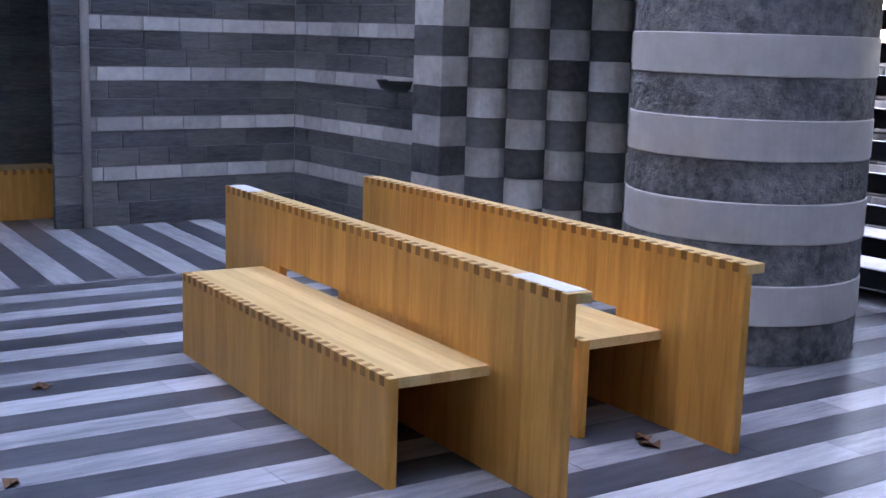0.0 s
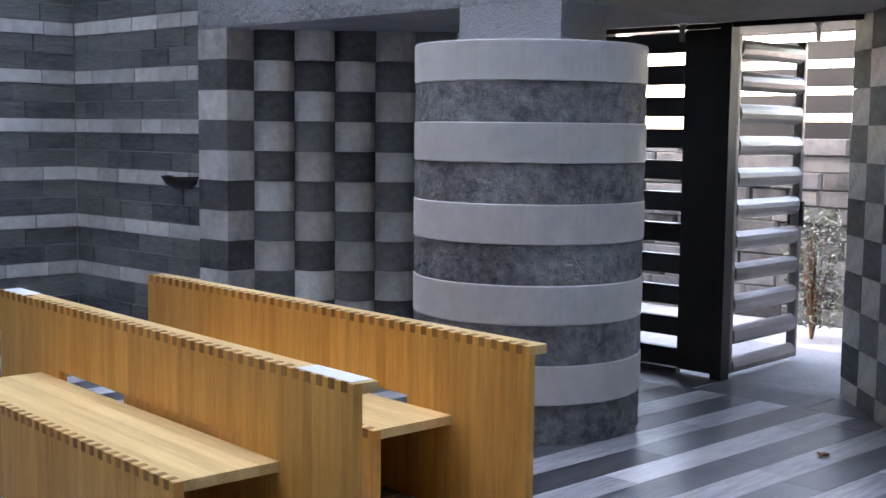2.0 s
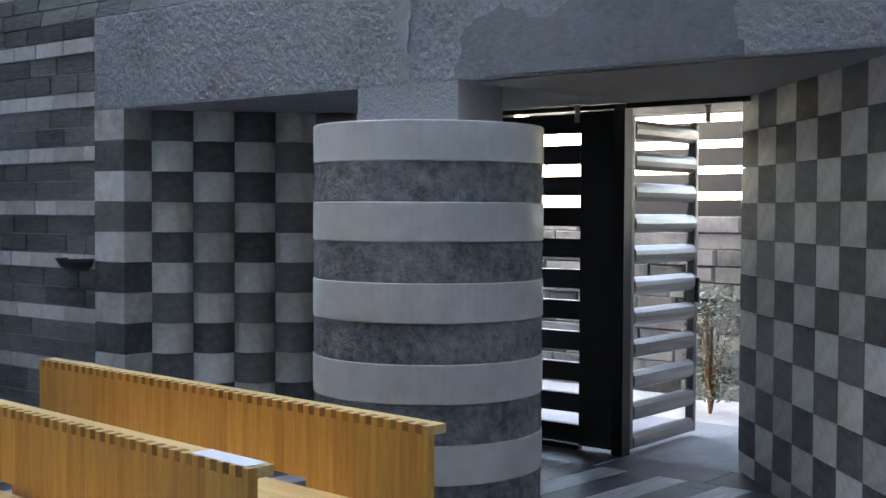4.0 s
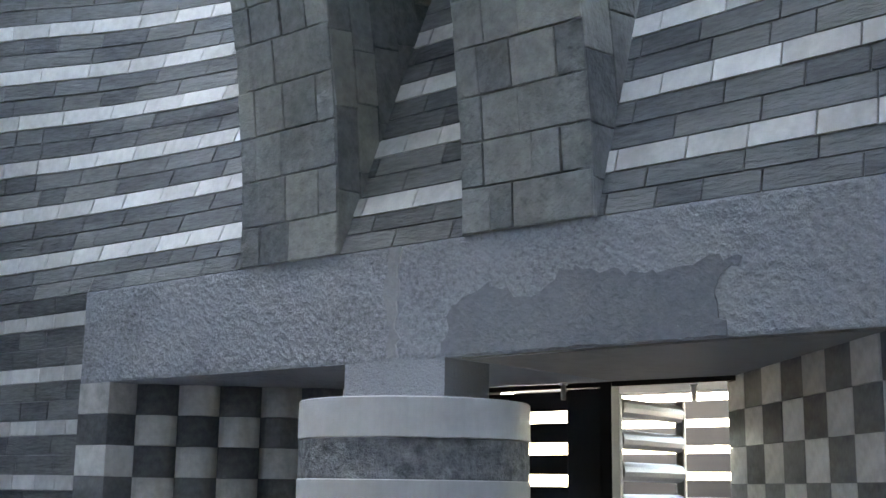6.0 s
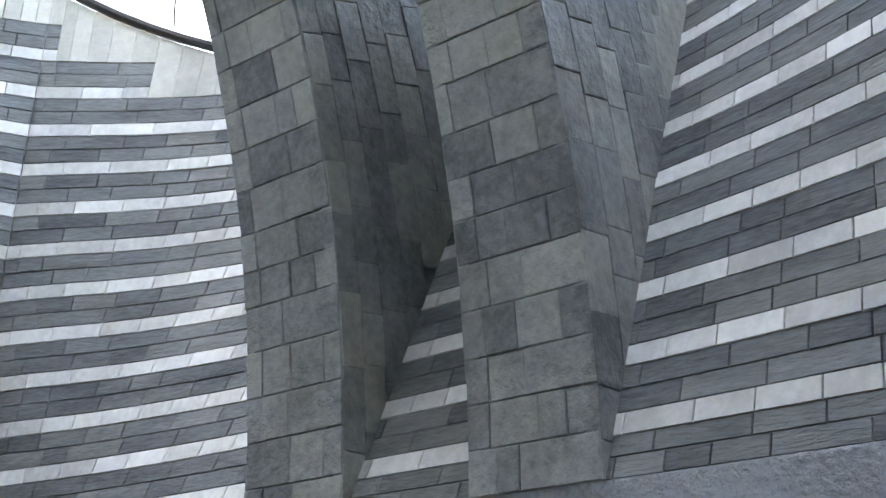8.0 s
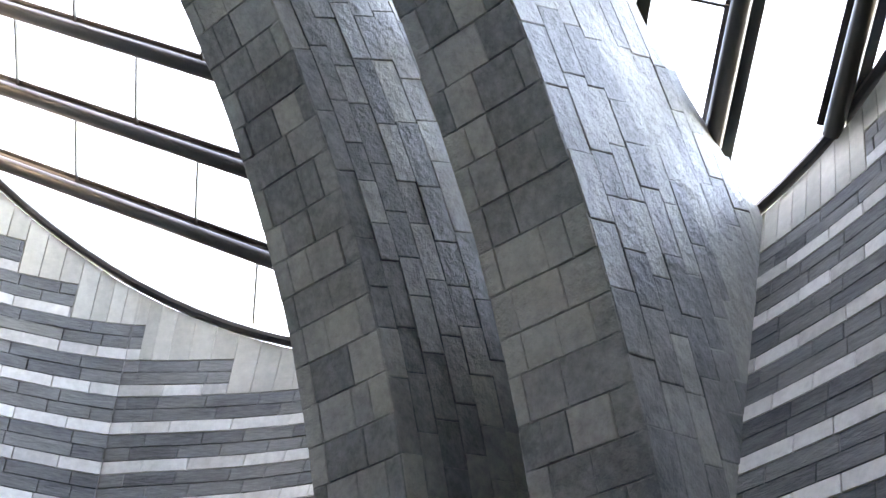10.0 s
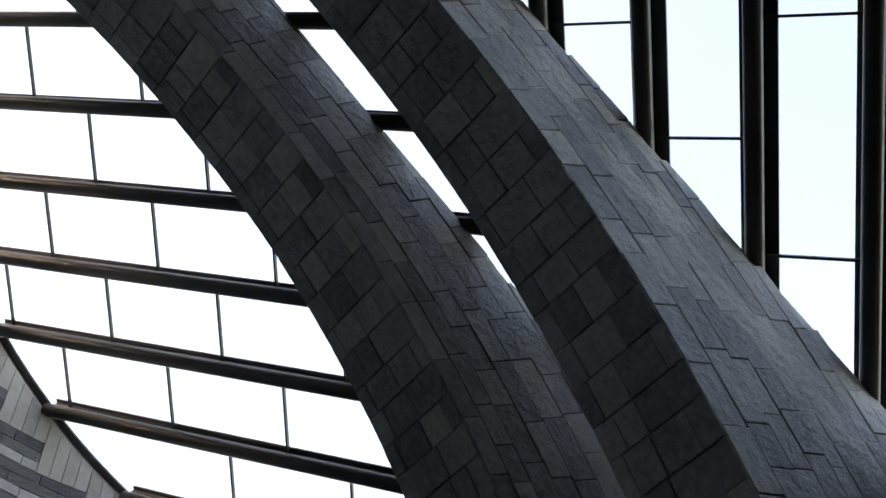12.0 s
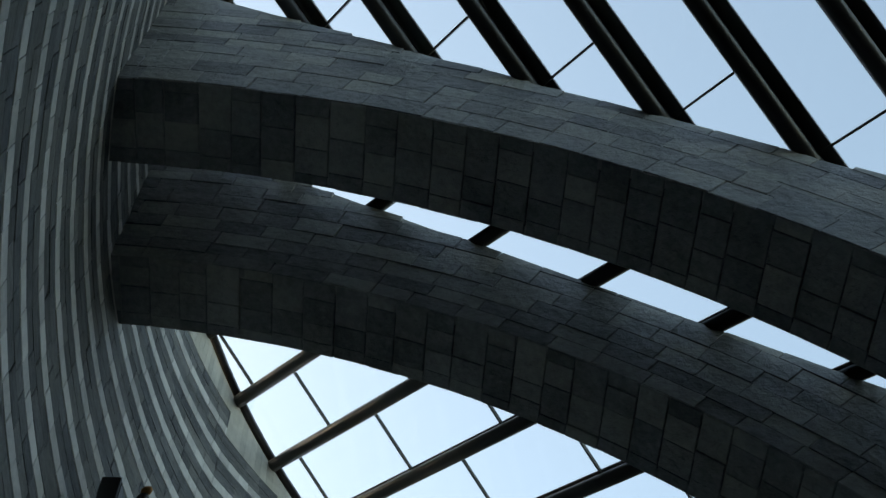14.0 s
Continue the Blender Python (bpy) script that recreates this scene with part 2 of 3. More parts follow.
def courses():
    """Heights of the courses: bottom, top, pale or not."""
    rows, z = [(0.0, 0.19, False), (0.19, 0.375, False)], 0.375
    while z < 15:
        upper = z > 2.95
        thick, period = (0.14, 0.434) if upper else (LIGHT_H, PERIOD)
        rows.append((z, z + thick, True))
        z += thick
        if 2.93 < z < 3.08:
            rows += [(z, Z_L1, False), (Z_L1, 3.21, False), (3.21, 3.335, False)]
            z = 3.335
            continue
        h = (period - thick) / 2
        rows += [(z, z + h, False), (z + h, z + 2 * h, False)]
        z += 2 * h
    return rows


rng = random.Random(4)
COURSES = courses()


def course_top(z0, z1):
    """The top of the dark band that a row belongs to; a pale row goes with the band above it."""
    return min([c[0] for c in COURSES if c[2] and c[0] >= z1 - 0.001 and c[0] > z0 + 0.001] + [20.0])


def build_wall(side):
    n = side_length(side)
    back, dark, pale, cope = Build(), Build(), Build(), Build()
    step = 0.25
    cuts = sorted({round(min(n + 0.5, i * step), 3) for i in range(-2, int(n / step) + 4)} | {round(c, 3) for c in OPEN.get(side, ())[:2]})
    for a, b in zip(cuts, cuts[1:]):
        o = OPEN.get(side)
        inside = o and a >= o[0] - 0.01 and b <= o[1] + 0.01
        low = o[2] if inside else -0.3
        base = max(low, Z_L1)
        ta, tb = wall_top(side, a) - 0.01 - base, wall_top(side, b) - 0.01 - base
        levels = [(low, low, base, base)] + [(base + ta * i / 6, base + tb * i / 6, base + ta * (i + 1) / 6, base + tb * (i + 1) / 6) for i in range(6)]
        for z0a, z0b, z1a, z1b in levels:
            if z1a - z0a < 0.01:
                continue
            w = wall_place
            inset = 0.012 if z1a <= Z_L1 + 0.01 else 0.02 if side == "wall_east" and a + Y_S < 7.0 else 0.03
            back.hexa([w(side, a, z0a, inset), w(side, b, z0b, inset), w(side, b, z0b, WALL_T), w(side, a, z0a, WALL_T),
                       w(side, a, z1a, inset), w(side, b, z1b, inset), w(side, b, z1b, WALL_T), w(side, a, z1a, WALL_T)])
    wall = back.thing(side, MORTAR)
    tagged(wall, "battered church wall of grey and white stone courses", "wall", kind="structure")
    for z0, z1, is_pale in COURSES:
        s = 0.0
        while s < n:
            length = rng.uniform(0.27, 0.44) if is_pale else rng.uniform(0.24, 0.6)
            e = min(n, s + length)
            if n - e < 0.12:
                e = n
            for a, b in clear_of(side, s, e, z0, z1):
                free = [i for i in range(int(a / 0.15), int(b / 0.15 - 0.001) + 1) if course_top(z0, z1) <= min(wall_top(side, i * 0.15), wall_top(side, min(n, i * 0.15 + 0.15))) - 0.30]
                if not free:
                    continue
                a, b = max(a, free[0] * 0.15), min(b, free[-1] * 0.15 + 0.15)
                if b - a < 0.03:
                    continue
                g, lift = 0.004, rng.uniform(0, 0.006) - (0.0 if is_pale else 0.004)
                w = wall_place
                quad = [w(side, a + g, z0 + g, -lift), w(side, b - g, z0 + g, -lift), w(side, b - g, z1 - g, -lift), w(side, a + g, z1 - g, -lift)]
                one = side == "wall_east" and (3.0 < z0 < 5.2 and 1.6 < a + Y_S < 8.2 or z0 < 2.2 and a + Y_S > 8.0)
                one = one or side == "wall_north" and z0 < 2.2 and a < 2.2
                stones = Build() if one else pale if is_pale else dark
                stones.slab(quad, w(side, a, z0, 0.09) - w(side, a, z0, 0), 0.004)
                if one:
                    stones.part("stone", wall, LIGHT if is_pale else DARK)
            s = e
    s = 0.0
    while s < n:
        e = min(n, s + 0.15)
        top = min(wall_top(side, s), wall_top(side, e))
        z0 = max([c[1] for c in COURSES if course_top(c[0], c[1]) <= top - 0.30] + [0])
        w = wall_place
        cope.slab([w(side, s + 0.003, z0 + 0.004, -0.004), w(side, e - 0.003, z0 + 0.004, -0.004),
                   w(side, e - 0.003, wall_top(side, e), -0.004), w(side, s + 0.003, wall_top(side, s), -0.004)], w(side, s, z0, 0.09) - w(side, s, z0, 0), 0.003)
        s = e
    dark.part("dark_courses", wall, DARK, label="dark grey split gneiss blocks", kind="stuff")
    pale.part("pale_courses", wall, LIGHT, label="thin courses of white marble blocks", kind="stuff")
    cope.part("coping", wall, COPING, label="pale upright coping slabs under the roof", kind="stuff")
    return wall


for side_name in SIDES:
    build_wall(side_name)

# niche behind the north wall
nb = Build()
nb.box(0.6, 4.15, Y_N + 1.3, Y_N + 1.6, 0, 2.8)
nb.box(0.3, 0.6, Y_N + 0.56, Y_N + 1.6, 0, 2.8)
nb.box(4.15, 4.45, Y_N + 0.56, Y_N + 1.6, 0, 2.8)
nb.box(0.3, 4.45, Y_N + 0.56, Y_N + 1.6, 2.8, 3.0)
niche = tagged(nb.thing("wall_niche", DARK), "dark unlit stone niche beside the nave", "niche", kind="structure")


def niche_stone(quad, back):
    b = Build()
    b.slab(quad, back, 0.004)
    b.part("stone", niche, DARK)


z = 0.0
for i in range(12):
    zz = z + (0.235 if i % 2 else 0.19)
    niche_stone([(3.738, Y_N - 0.012, z + 0.003), (3.507, Y_N - 0.012, z + 0.003), (3.507, Y_N - 0.012, zz - 0.003), (3.738, Y_N - 0.012, zz - 0.003)], (0, 0.05, 0))
    z = zz
for i in range(10):
    for k in range(5):
        x = 1.36 + k * 0.45 + (0.2 if i % 2 else 0)
        if x < 3.3:
            niche_stone([(x + 0.44, Y_N + 1.285, i * 0.21), (x, Y_N + 1.285, i * 0.21), (x, Y_N + 1.285, i * 0.21 + 0.205), (x + 0.44, Y_N + 1.285, i * 0.21 + 0.205)], (0, 0.03, 0))

# ---- floor ----
fb = Build()
fb.box(-3.5, 9.0, -2, 12.5, -0.3, -0.006)
floor = tagged(fb.thing("floor", MORTAR), "polished floor of grey and white marble strips", "floor", kind="structure")


SKEW = -0.052                                      # the strips run a little askew to the wall
X_SILL = 7.02


def floor_strip(y0, y1, x0, x1, mat, name):
    """A row of slabs between two edges whose heights in plan are those at x = 2."""
    x = x0
    while x < x1:
        e = min(x1, x + rng.uniform(0.9, 1.6))
        b = Build()
        g = 0.0012
        b.slab([(x + g, y0 + g + SKEW * (x - 2), 0), (e - g, y0 + g + SKEW * (e - 2), 0), (e - g, y1 - g + SKEW * (e - 2), 0), (x + g, y1 - g + SKEW * (x - 2), 0)], (0, 0, -0.02), 0.001)
        b.part(name, floor, mat)
        x = e


Y_EDGE = 7.706
y = Y_EDGE
while y > Y_S - 0.2:
    for mat, name, wd in ((FLOOR_LIGHT, "pale_strip", 0.203), (FLOOR_DARK, "dark_strip", 0.224)):
        floor_strip(y - wd, y, X_W, X_SILL, mat, name)
        y -= wd
floor_strip(Y_EDGE, Y_EDGE + 0.19, X_W, X_E, FLOOR_DARK, "dark_strip")
for y in (2.95, 3.73, 4.51, 5.29):
    b = Build()
    b.slab([(X_SILL + 0.002, y, 0), (7.43, y, 0), (7.43, y + 0.775, 0), (X_SILL + 0.002, y + 0.775, 0)], (0, 0, -0.02), 0.002)
    b.part("threshold_slab", floor, FLOOR_DARK)
LEAN = 0.096
x = -3.462
while x < X_E:
    for mat, name, wd in ((FLOOR_LIGHT_B, "pale_strip", 0.2), (FLOOR_DARK, "dark_strip", 0.217)):
        b = Build()
        y0, y1 = Y_EDGE + 0.19, Y_N + 1.3
        k = (y1 - y0) * LEAN
        b.slab([(x + 0.0015, y0, 0), (x + wd - 0.0015, y0, 0), (x + wd + k - 0.0015, y1, 0), (x + k + 0.0015, y1, 0)], (0, 0, -0.02), 0.001)
        b.part(name, floor, mat)
        x += wd

# ---- lintel ----
def hewn(p):
    """Height of a bush-hammered face over its plane, 0 to about 18 mm."""
    n = noise.noise(p * 13) * 0.55 + noise.noise(p * 29 + Vector((3, 7, 1))) * 0.5
    return 0.018 * min(max(0.45 + 0.75 * n, 0), 1)


lb = Build()
lb.box(X_E + 0.006, 7.45, 1.75, 8.10, Z_L0, Z_L1)
ny, nz = 350, 38
for j in range(nz + 1):
    for i in range(ny + 1):
        yy, zz = 1.75 + 6.35 * i / ny, Z_L0 + (Z_L1 - Z_L0) * j / nz
        edge = 0.5 if j in (0, nz) or i in (0, ny) else 1.0
        lb.v.append((X_E + 0.004 - edge * hewn(Vector((0, yy, zz))), yy, zz))
for j in range(nz):
    for i in range(ny):
        k = 8 + j * (ny + 1) + i
        lb.f.append((k, k + ny + 1, k + ny + 2, k + 1))
        lb.m.append(0)
for k0, k1 in ((8, 8 + ny), (8 + nz * (ny + 1), 8 + nz * (ny + 1) + ny)):
    n = len(lb.v)
    lb.v += [(X_E + 0.01, lb.v[k0][1], lb.v[k0][2]), (X_E + 0.01, lb.v[k1][1], lb.v[k1][2])]
    lb.f.append(tuple(range(k0, k1 + 1)) + (n + 1, n))
    lb.m.append(0)
lintel = tagged(lb.thing("lintel", LINTEL), "rough bush-hammered grey granite lintel over the entrance", "lintel", kind="structure")
def ragged(points, size, seed):
    """An outline broken up into short uneven steps."""
    r, out = random.Random(seed), []
    for (a, b), (c, d) in zip(points, points[1:] + points[:1]):
        n = max(1, int(math.hypot(c - a, d - b) / size))
        for i in range(n):
            j = size * (0.55 if 2.42 < b + (d - b) * i / n < 3.05 else 0.0)
            out.append((a + (c - a) * i / n + r.uniform(-j, j), b + (d - b) * i / n + r.uniform(-j, j)))
    return out


rb = Build()
rb.prism(ragged([(4.62, 2.4), (2.85, 2.4), (2.9, 2.62), (2.75, 2.8), (3.2, 2.74), (3.75, 2.83), (4.0, 2.68), (4.3, 2.80), (4.55, 2.68)], 0.05, 3), X_E - 0.0125, X_E + 0.004, "x")
rb.part("mortar_patch", lintel, RENDERED, label="smooth grey cement repair patch")
rb = Build()
rb.prism(ragged([(5.02, 2.41), (4.95, 2.41), (4.97, 2.8), (4.93, 3.07), (5.03, 3.07), (5.06, 2.75)], 0.05, 5), X_E - 0.0165, X_E + 0.004, "x")
rb.part("mortar_streak", lintel, STREAK, label="pale upright streak of mortar")
sb = Build()
sb.box(X_E + 0.03, 7.44, 1.75, 4.5, Z_L0 - 0.012, Z_L0)
sb.part("soffit", lintel, SOFFIT, label="pale plastered soffit over the door")

# ---- column ----
column = holder("column", "massive round column of alternating rough grey and smooth white drums", "column")
CX, CY, CR, CB = 5.62, 4.75, 0.655, 0.2125
column.location = (CX, CY, 0)
for i in range(10):
    b = Build()
    pale = i % 2 == 1
    r = CR if pale else CR - 0.004
    z0, z1 = i * CB, (i + 1) * CB
    n = 96 if pale else 230
    prof = [(0, z0), (r - 0.006, z0), (r, z0 + 0.006)] + ([] if pale else [(r, z0 + 0.006 + (CB - 0.012) * q / 11) for q in range(1, 11)]) + [(r, z1 - 0.006), (r - 0.006, z1), (0, z1)]
    for q, (rr, zz) in enumerate(prof):
        for k in range(n):
            c, w = math.cos(2 * math.pi * k / n), math.sin(2 * math.pi * k / n)
            e = rr if pale or q < 2 or q > len(prof) - 3 else rr - 0.011 + hewn(Vector((rr * c + 9, rr * w, zz)))
            b.v.append((e * c, e * w, zz))
    for j in range(len(prof) - 1):
        for k in range(n):
            q = (k + 1) % n
            b.f.append((j * n + k, j * n + q, (j + 1) * n + q, (j + 1) * n + k))
            b.m.append(0)
    ob = b.part("drum", column, DRUM_LIGHT if pale else DRUM_DARK, label="smooth white marble drum" if pale else "rough hammered grey stone drum")
    bpy.context.view_layer.update()
nk = Build()
nk.box(X_E - 0.003 - CX, 6.12 - CX, 4.60 - CY, 5.38 - CY, 10 * CB, Z_L0)
nk.part("neck", column, LINTEL, label="square granite block under the lintel")


# ---- arches ----
def intrados(s):
    """Point and outward normal of the arch's inner curve; s from 0 (foot) to 1 (crown)."""
    ax, az, e = 8.1, 8.56, 1.93
    t = s * math.pi / 2

    def at(t):
        c, w = math.cos(t), math.sin(t)
        return Vector((-2.42 + ax * max(c, 0) ** (2 / e), Z_L1 + az * max(w, 0) ** (2 / e)))
    p, q = at(t), at(min(t + 0.01, math.pi / 2))
    o = at(max(t - 0.01, 0))
    d = (q - o).normalized()
    return p, Vector((d.y, -d.x))


TABLE = [(0.0, 0.0)]
for i in range(1, 801):
    TABLE.append((TABLE[-1][0] + (intrados(i / 800)[0] - intrados((i - 1) / 800)[0]).length, i / 800))
ARC = TABLE[-1][0]
LENGTHS = [q[0] for q in TABLE]


def arc(d):
    return intrados(float(np.interp(min(max(d, 0), ARC), LENGTHS, [q[1] for q in TABLE])))


def extrados_z(x):
    return 13.13 - 0.73 * x


def side_point(d, depth, y):
    p, nrm = arc(d)
    lo, hi = 0.0, depth
    q = p + nrm * hi
    if q.y > extrados_z(q.x):
        for _ in range(16):
            m = (lo + hi) / 2
            q = p + nrm * m
            lo, hi = (m, hi) if q.y < extrados_z(q.x) else (lo, m)
        q = p + nrm * lo
    return Vector((q.x, y, q.y)), lo if hi != depth else depth


def build_arch(y0, y1, seed, n_in, s_in):
    """n_in, s_in: how far the north and south flanks draw in towards the crown."""
    def ty(y, d):
        k = min(max(d / ARC, 0), 1)
        w = (y - y0) / (y1 - y0)
        return y + k * ((1 - w) * s_in - w * n_in)
    r = random.Random(seed)
    arch = holder("arch", "grey split-stone flying arch rising from the lintel to the far wall", "arch", "twin stone arches")
    core = Build()
    line = [arc(i * ARC / 60) for i in range(61)]
    pts = [(p.x + nr.x * 0.02, p.y + nr.y * 0.02) for p, nr in line]
    outline = pts + [(-2.6, extrados_z(-2.6)), (7.6, extrados_z(7.6)), (7.3, 6.4), (6.2, Z_L1)]
    core.prism(outline, y0 + 0.02, y1 - 0.02, "y")
    along = [i * ARC / 60 for i in range(61)] + [ARC, 0, 0, 0]
    for i in range(len(core.v)):
        x, y, z = core.v[i]
        k = along[i % len(along)]
        if i % len(along) == 62:
            k = 0.25 * ARC
        core.v[i] = (x, ty(y, k), z)
    core.part("core", arch, ARCH, label="shadowed joints of the arch")
    d = 0.0
    i = 0
    made = 0
    while d < ARC - 0.05:
        h = r.uniform(0.25, 0.32)
        e = min(d + h, ARC)
        cuts = [y0, y0 + (y1 - y0) * r.uniform(0.12, 0.25), y0 + (y1 - y0) * r.uniform(0.42, 0.58), y0 + (y1 - y0) * r.uniform(0.8, 0.88), y1] if i % 2 else [y0, y0 + (y1 - y0) * r.uniform(0.35, 0.6), y0 + (y1 - y0) * r.uniform(0.75, 0.88), y1]
        for a, b in zip(cuts, cuts[1:]):
            (p, n0), (q, n1) = arc(d + 0.004), arc(e - 0.004)
            g, up = 0.003, r.uniform(0, 0.014)
            q, p = q + (q - p) * r.uniform(-0.010, 0.004), p + (q - p) * r.uniform(-0.004, 0.010)
            quad = [(p.x - n0.x * up, ty(a + g, d), p.y - n0.y * up), (p.x - n0.x * up, ty(b - g, d), p.y - n0.y * up), (q.x - n1.x * up, ty(b - g, e), q.y - n1.y * up), (q.x - n1.x * up, ty(a + g, e), q.y - n1.y * up)]
            s = Build()
            s.slab(quad, (n0.x * 0.05, 0, n0.y * 0.05), 0.005)
            s.part("stone", arch, ARCH)
            made += 1
        d, i = e, i + 1
    # courses of the flanks follow the curve
    for y, out in ((y0, -1), (y1, 1)):
        rest = Build()
        depth, lane = 0.0, 0
        while depth < 4.2:
            wd = r.uniform(0.2, 0.3)
            d = r.uniform(-0.3, 0)
            while d < ARC:
                e = min(d + r.uniform(0.28, 0.55), ARC)
                a0, a1 = max(d, 0) + 0.003, e - 0.003
                quad = [side_point(a0, depth + 0.003, ty(y, a0))[0], side_point(a1, depth + 0.003, ty(y, a1))[0], side_point(a1, depth + wd - 0.003, ty(y, a1))[0], side_point(a0, depth + wd - 0.003, ty(y, a0))[0]]
                size = (quad[0] - quad[2]).length
                if (quad[0] - quad[3]).length > 0.03 and (quad[1] - quad[2]).length > 0.03 and quad[2].x < 7.5 and size > 0.08 and (depth < 1.6 or quad[0].z > 5):
                    up = Vector((0, out * r.uniform(0, 0.01), 0))
                    s = Build() if out < 0 and depth < 0.9 else rest
                    s.slab([q + up for q in quad], (0, -out * 0.09, 0), 0.005)
                    if s is not rest:
                        s.part("stone", arch, ARCH)
                d = e
            depth += wd
            lane += 1
        rest.part("flank_masonry", arch, ARCH, label="coursed grey stones of the arch's flank", kind="stuff")
    return arch


build_arch(5.46, 6.36, 3, 0.18, 0.0)
build_arch(3.58, 4.47, 8, -0.06, 0.17)

# ---- entrance splays ----
ROW = 0.226


def splay(name, start, way, count, width, out, bulge, first, label):
    """A wall of upright checkered shafts; out is the side that faces the room."""
    wall = holder(name, label, "wall", kind="structure")
    way, out = Vector(way).normalized(), Vector(out).normalized()
    core = Build()
    a, b = Vector(start), Vector(start) + way * width * count
    o = [a - out * 0.02, b - out * 0.02, b - out * 0.4, a - out * 0.4]
    core.prism([(p.x, p.y) for p in o], 0, Z_L0)
    core.part("backing", wall, CHECK_DARK)
    shapes = {}
    n = 8 if bulge > 0.03 else 2
    for i in range(count):
        for j in range(12):
            z0, z1 = max(Z_L0 - 0.003 - (j + 1) * ROW, 0), Z_L0 - 0.003 - j * ROW
            if z1 - z0 < 0.02:
                continue
            pale = (i + j) % 2 == first
            key = (pale, j >= 10)
            if key not in shapes:
                b = Build()
                prof = [(k / n * (width - 0.004) + 0.002, bulge * math.sin(math.pi * k / n) ** 0.7) for k in range(n + 1)]
                ring = [tuple(way * s + out * (u - 0.001)) for s, u in prof] + [tuple(way * (width - 0.002) - out * 0.03), tuple(way * 0.002 - out * 0.03)]
                b.prism(ring, 0.002, z1 - z0 - 0.002)
                shapes[key] = b.mesh("checker_block", CHECK_LIGHT if pale else CHECK_DARK)
            ob = new("block", shapes[key])
            ob.parent = wall
            p = Vector(start) + way * width * i + out * rng.uniform(0, 0.004)
            ob.location = (p.x, p.y, z0)
    return wall


splay("wall_splay_north", (5.93, 7.72), (0.72, -0.69), 9, 0.305, (-0.69, -0.72), 0.09, 1, "chequered wall of rounded white and grey marble shafts")
splay("wall_splay_south", (7.52, 3.74), (-0.732, -0.681), 7, 0.328, (-0.681, 0.732), 0.004, 0, "chequered wall of flat white and grey marble blocks")
south_jamb = holder("wall_jamb", "chequered end of the splayed entrance wall", "jamb", kind="structure")
for j in range(11):
    b = Build()
    z0, z1 = max(Z_L0 - 0.003 - (j + 1) * ROW, 0), Z_L0 - 0.003 - j * ROW
    b.prism([(5.836, 2.168), (X_E + 0.006, 2.05), (X_E + 0.006, 1.75), (6.2, 1.75), (6.15, 2.168)], z0 + 0.002, z1 - 0.002)
    b.part("block", south_jamb, CHECK_DARK if j % 2 == 0 else CHECK_LIGHT)
jamb = holder("wall_jamb", "chequered jamb of white and grey marble blocks", "jamb", kind="structure")
for j in range(12):
    b = Build()
    z0, z1 = max(Z_L0 - (j + 1) * ROW, 0), Z_L0 - j * ROW
    if z1 < 0.05:
        continue
    b.box(X_E - 0.004, X_E + 0.35, 7.735, 8.10, z0 + 0.002, z1 - 0.002)
    b.part("block", jamb, CHECK_LIGHT if j % 2 == 0 else CHECK_DARK)

# ---- doors ----
def flat_leaf(name, label):
    """The shut leaf: a black plate with horizontal slits between wide bars; x runs along it."""
    leaf = holder(name, label, "door", "entrance door leaves", "structure")
    W, HT = 1.45, 2.34
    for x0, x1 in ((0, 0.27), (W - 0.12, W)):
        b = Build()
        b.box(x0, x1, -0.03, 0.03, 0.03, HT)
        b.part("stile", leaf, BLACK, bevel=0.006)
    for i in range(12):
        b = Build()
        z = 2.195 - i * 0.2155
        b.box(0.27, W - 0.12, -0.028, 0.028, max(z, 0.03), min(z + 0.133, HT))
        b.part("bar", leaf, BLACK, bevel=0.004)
    return leaf


def louvre_leaf(name, label):
    """The open leaf: round-edged slats between slim stiles."""
    leaf = holder(name, label, "door", "entrance door leaves", "structure")
    W, HT = 0.98, 2.30
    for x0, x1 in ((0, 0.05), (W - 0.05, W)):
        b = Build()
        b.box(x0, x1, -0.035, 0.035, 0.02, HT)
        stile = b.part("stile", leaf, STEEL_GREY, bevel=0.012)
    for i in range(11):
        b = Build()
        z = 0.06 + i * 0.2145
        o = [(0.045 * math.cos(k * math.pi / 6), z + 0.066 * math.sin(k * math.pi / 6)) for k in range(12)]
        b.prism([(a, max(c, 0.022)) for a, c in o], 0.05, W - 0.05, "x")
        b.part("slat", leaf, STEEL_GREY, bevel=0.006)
    b = Build()
    b.box(W - 0.045, W - 0.015, -0.06, 0.06, 0.98, 1.16)
    b.part("handle", stile, BLACK, label="small black door handle", bevel=0.005)
    return leaf


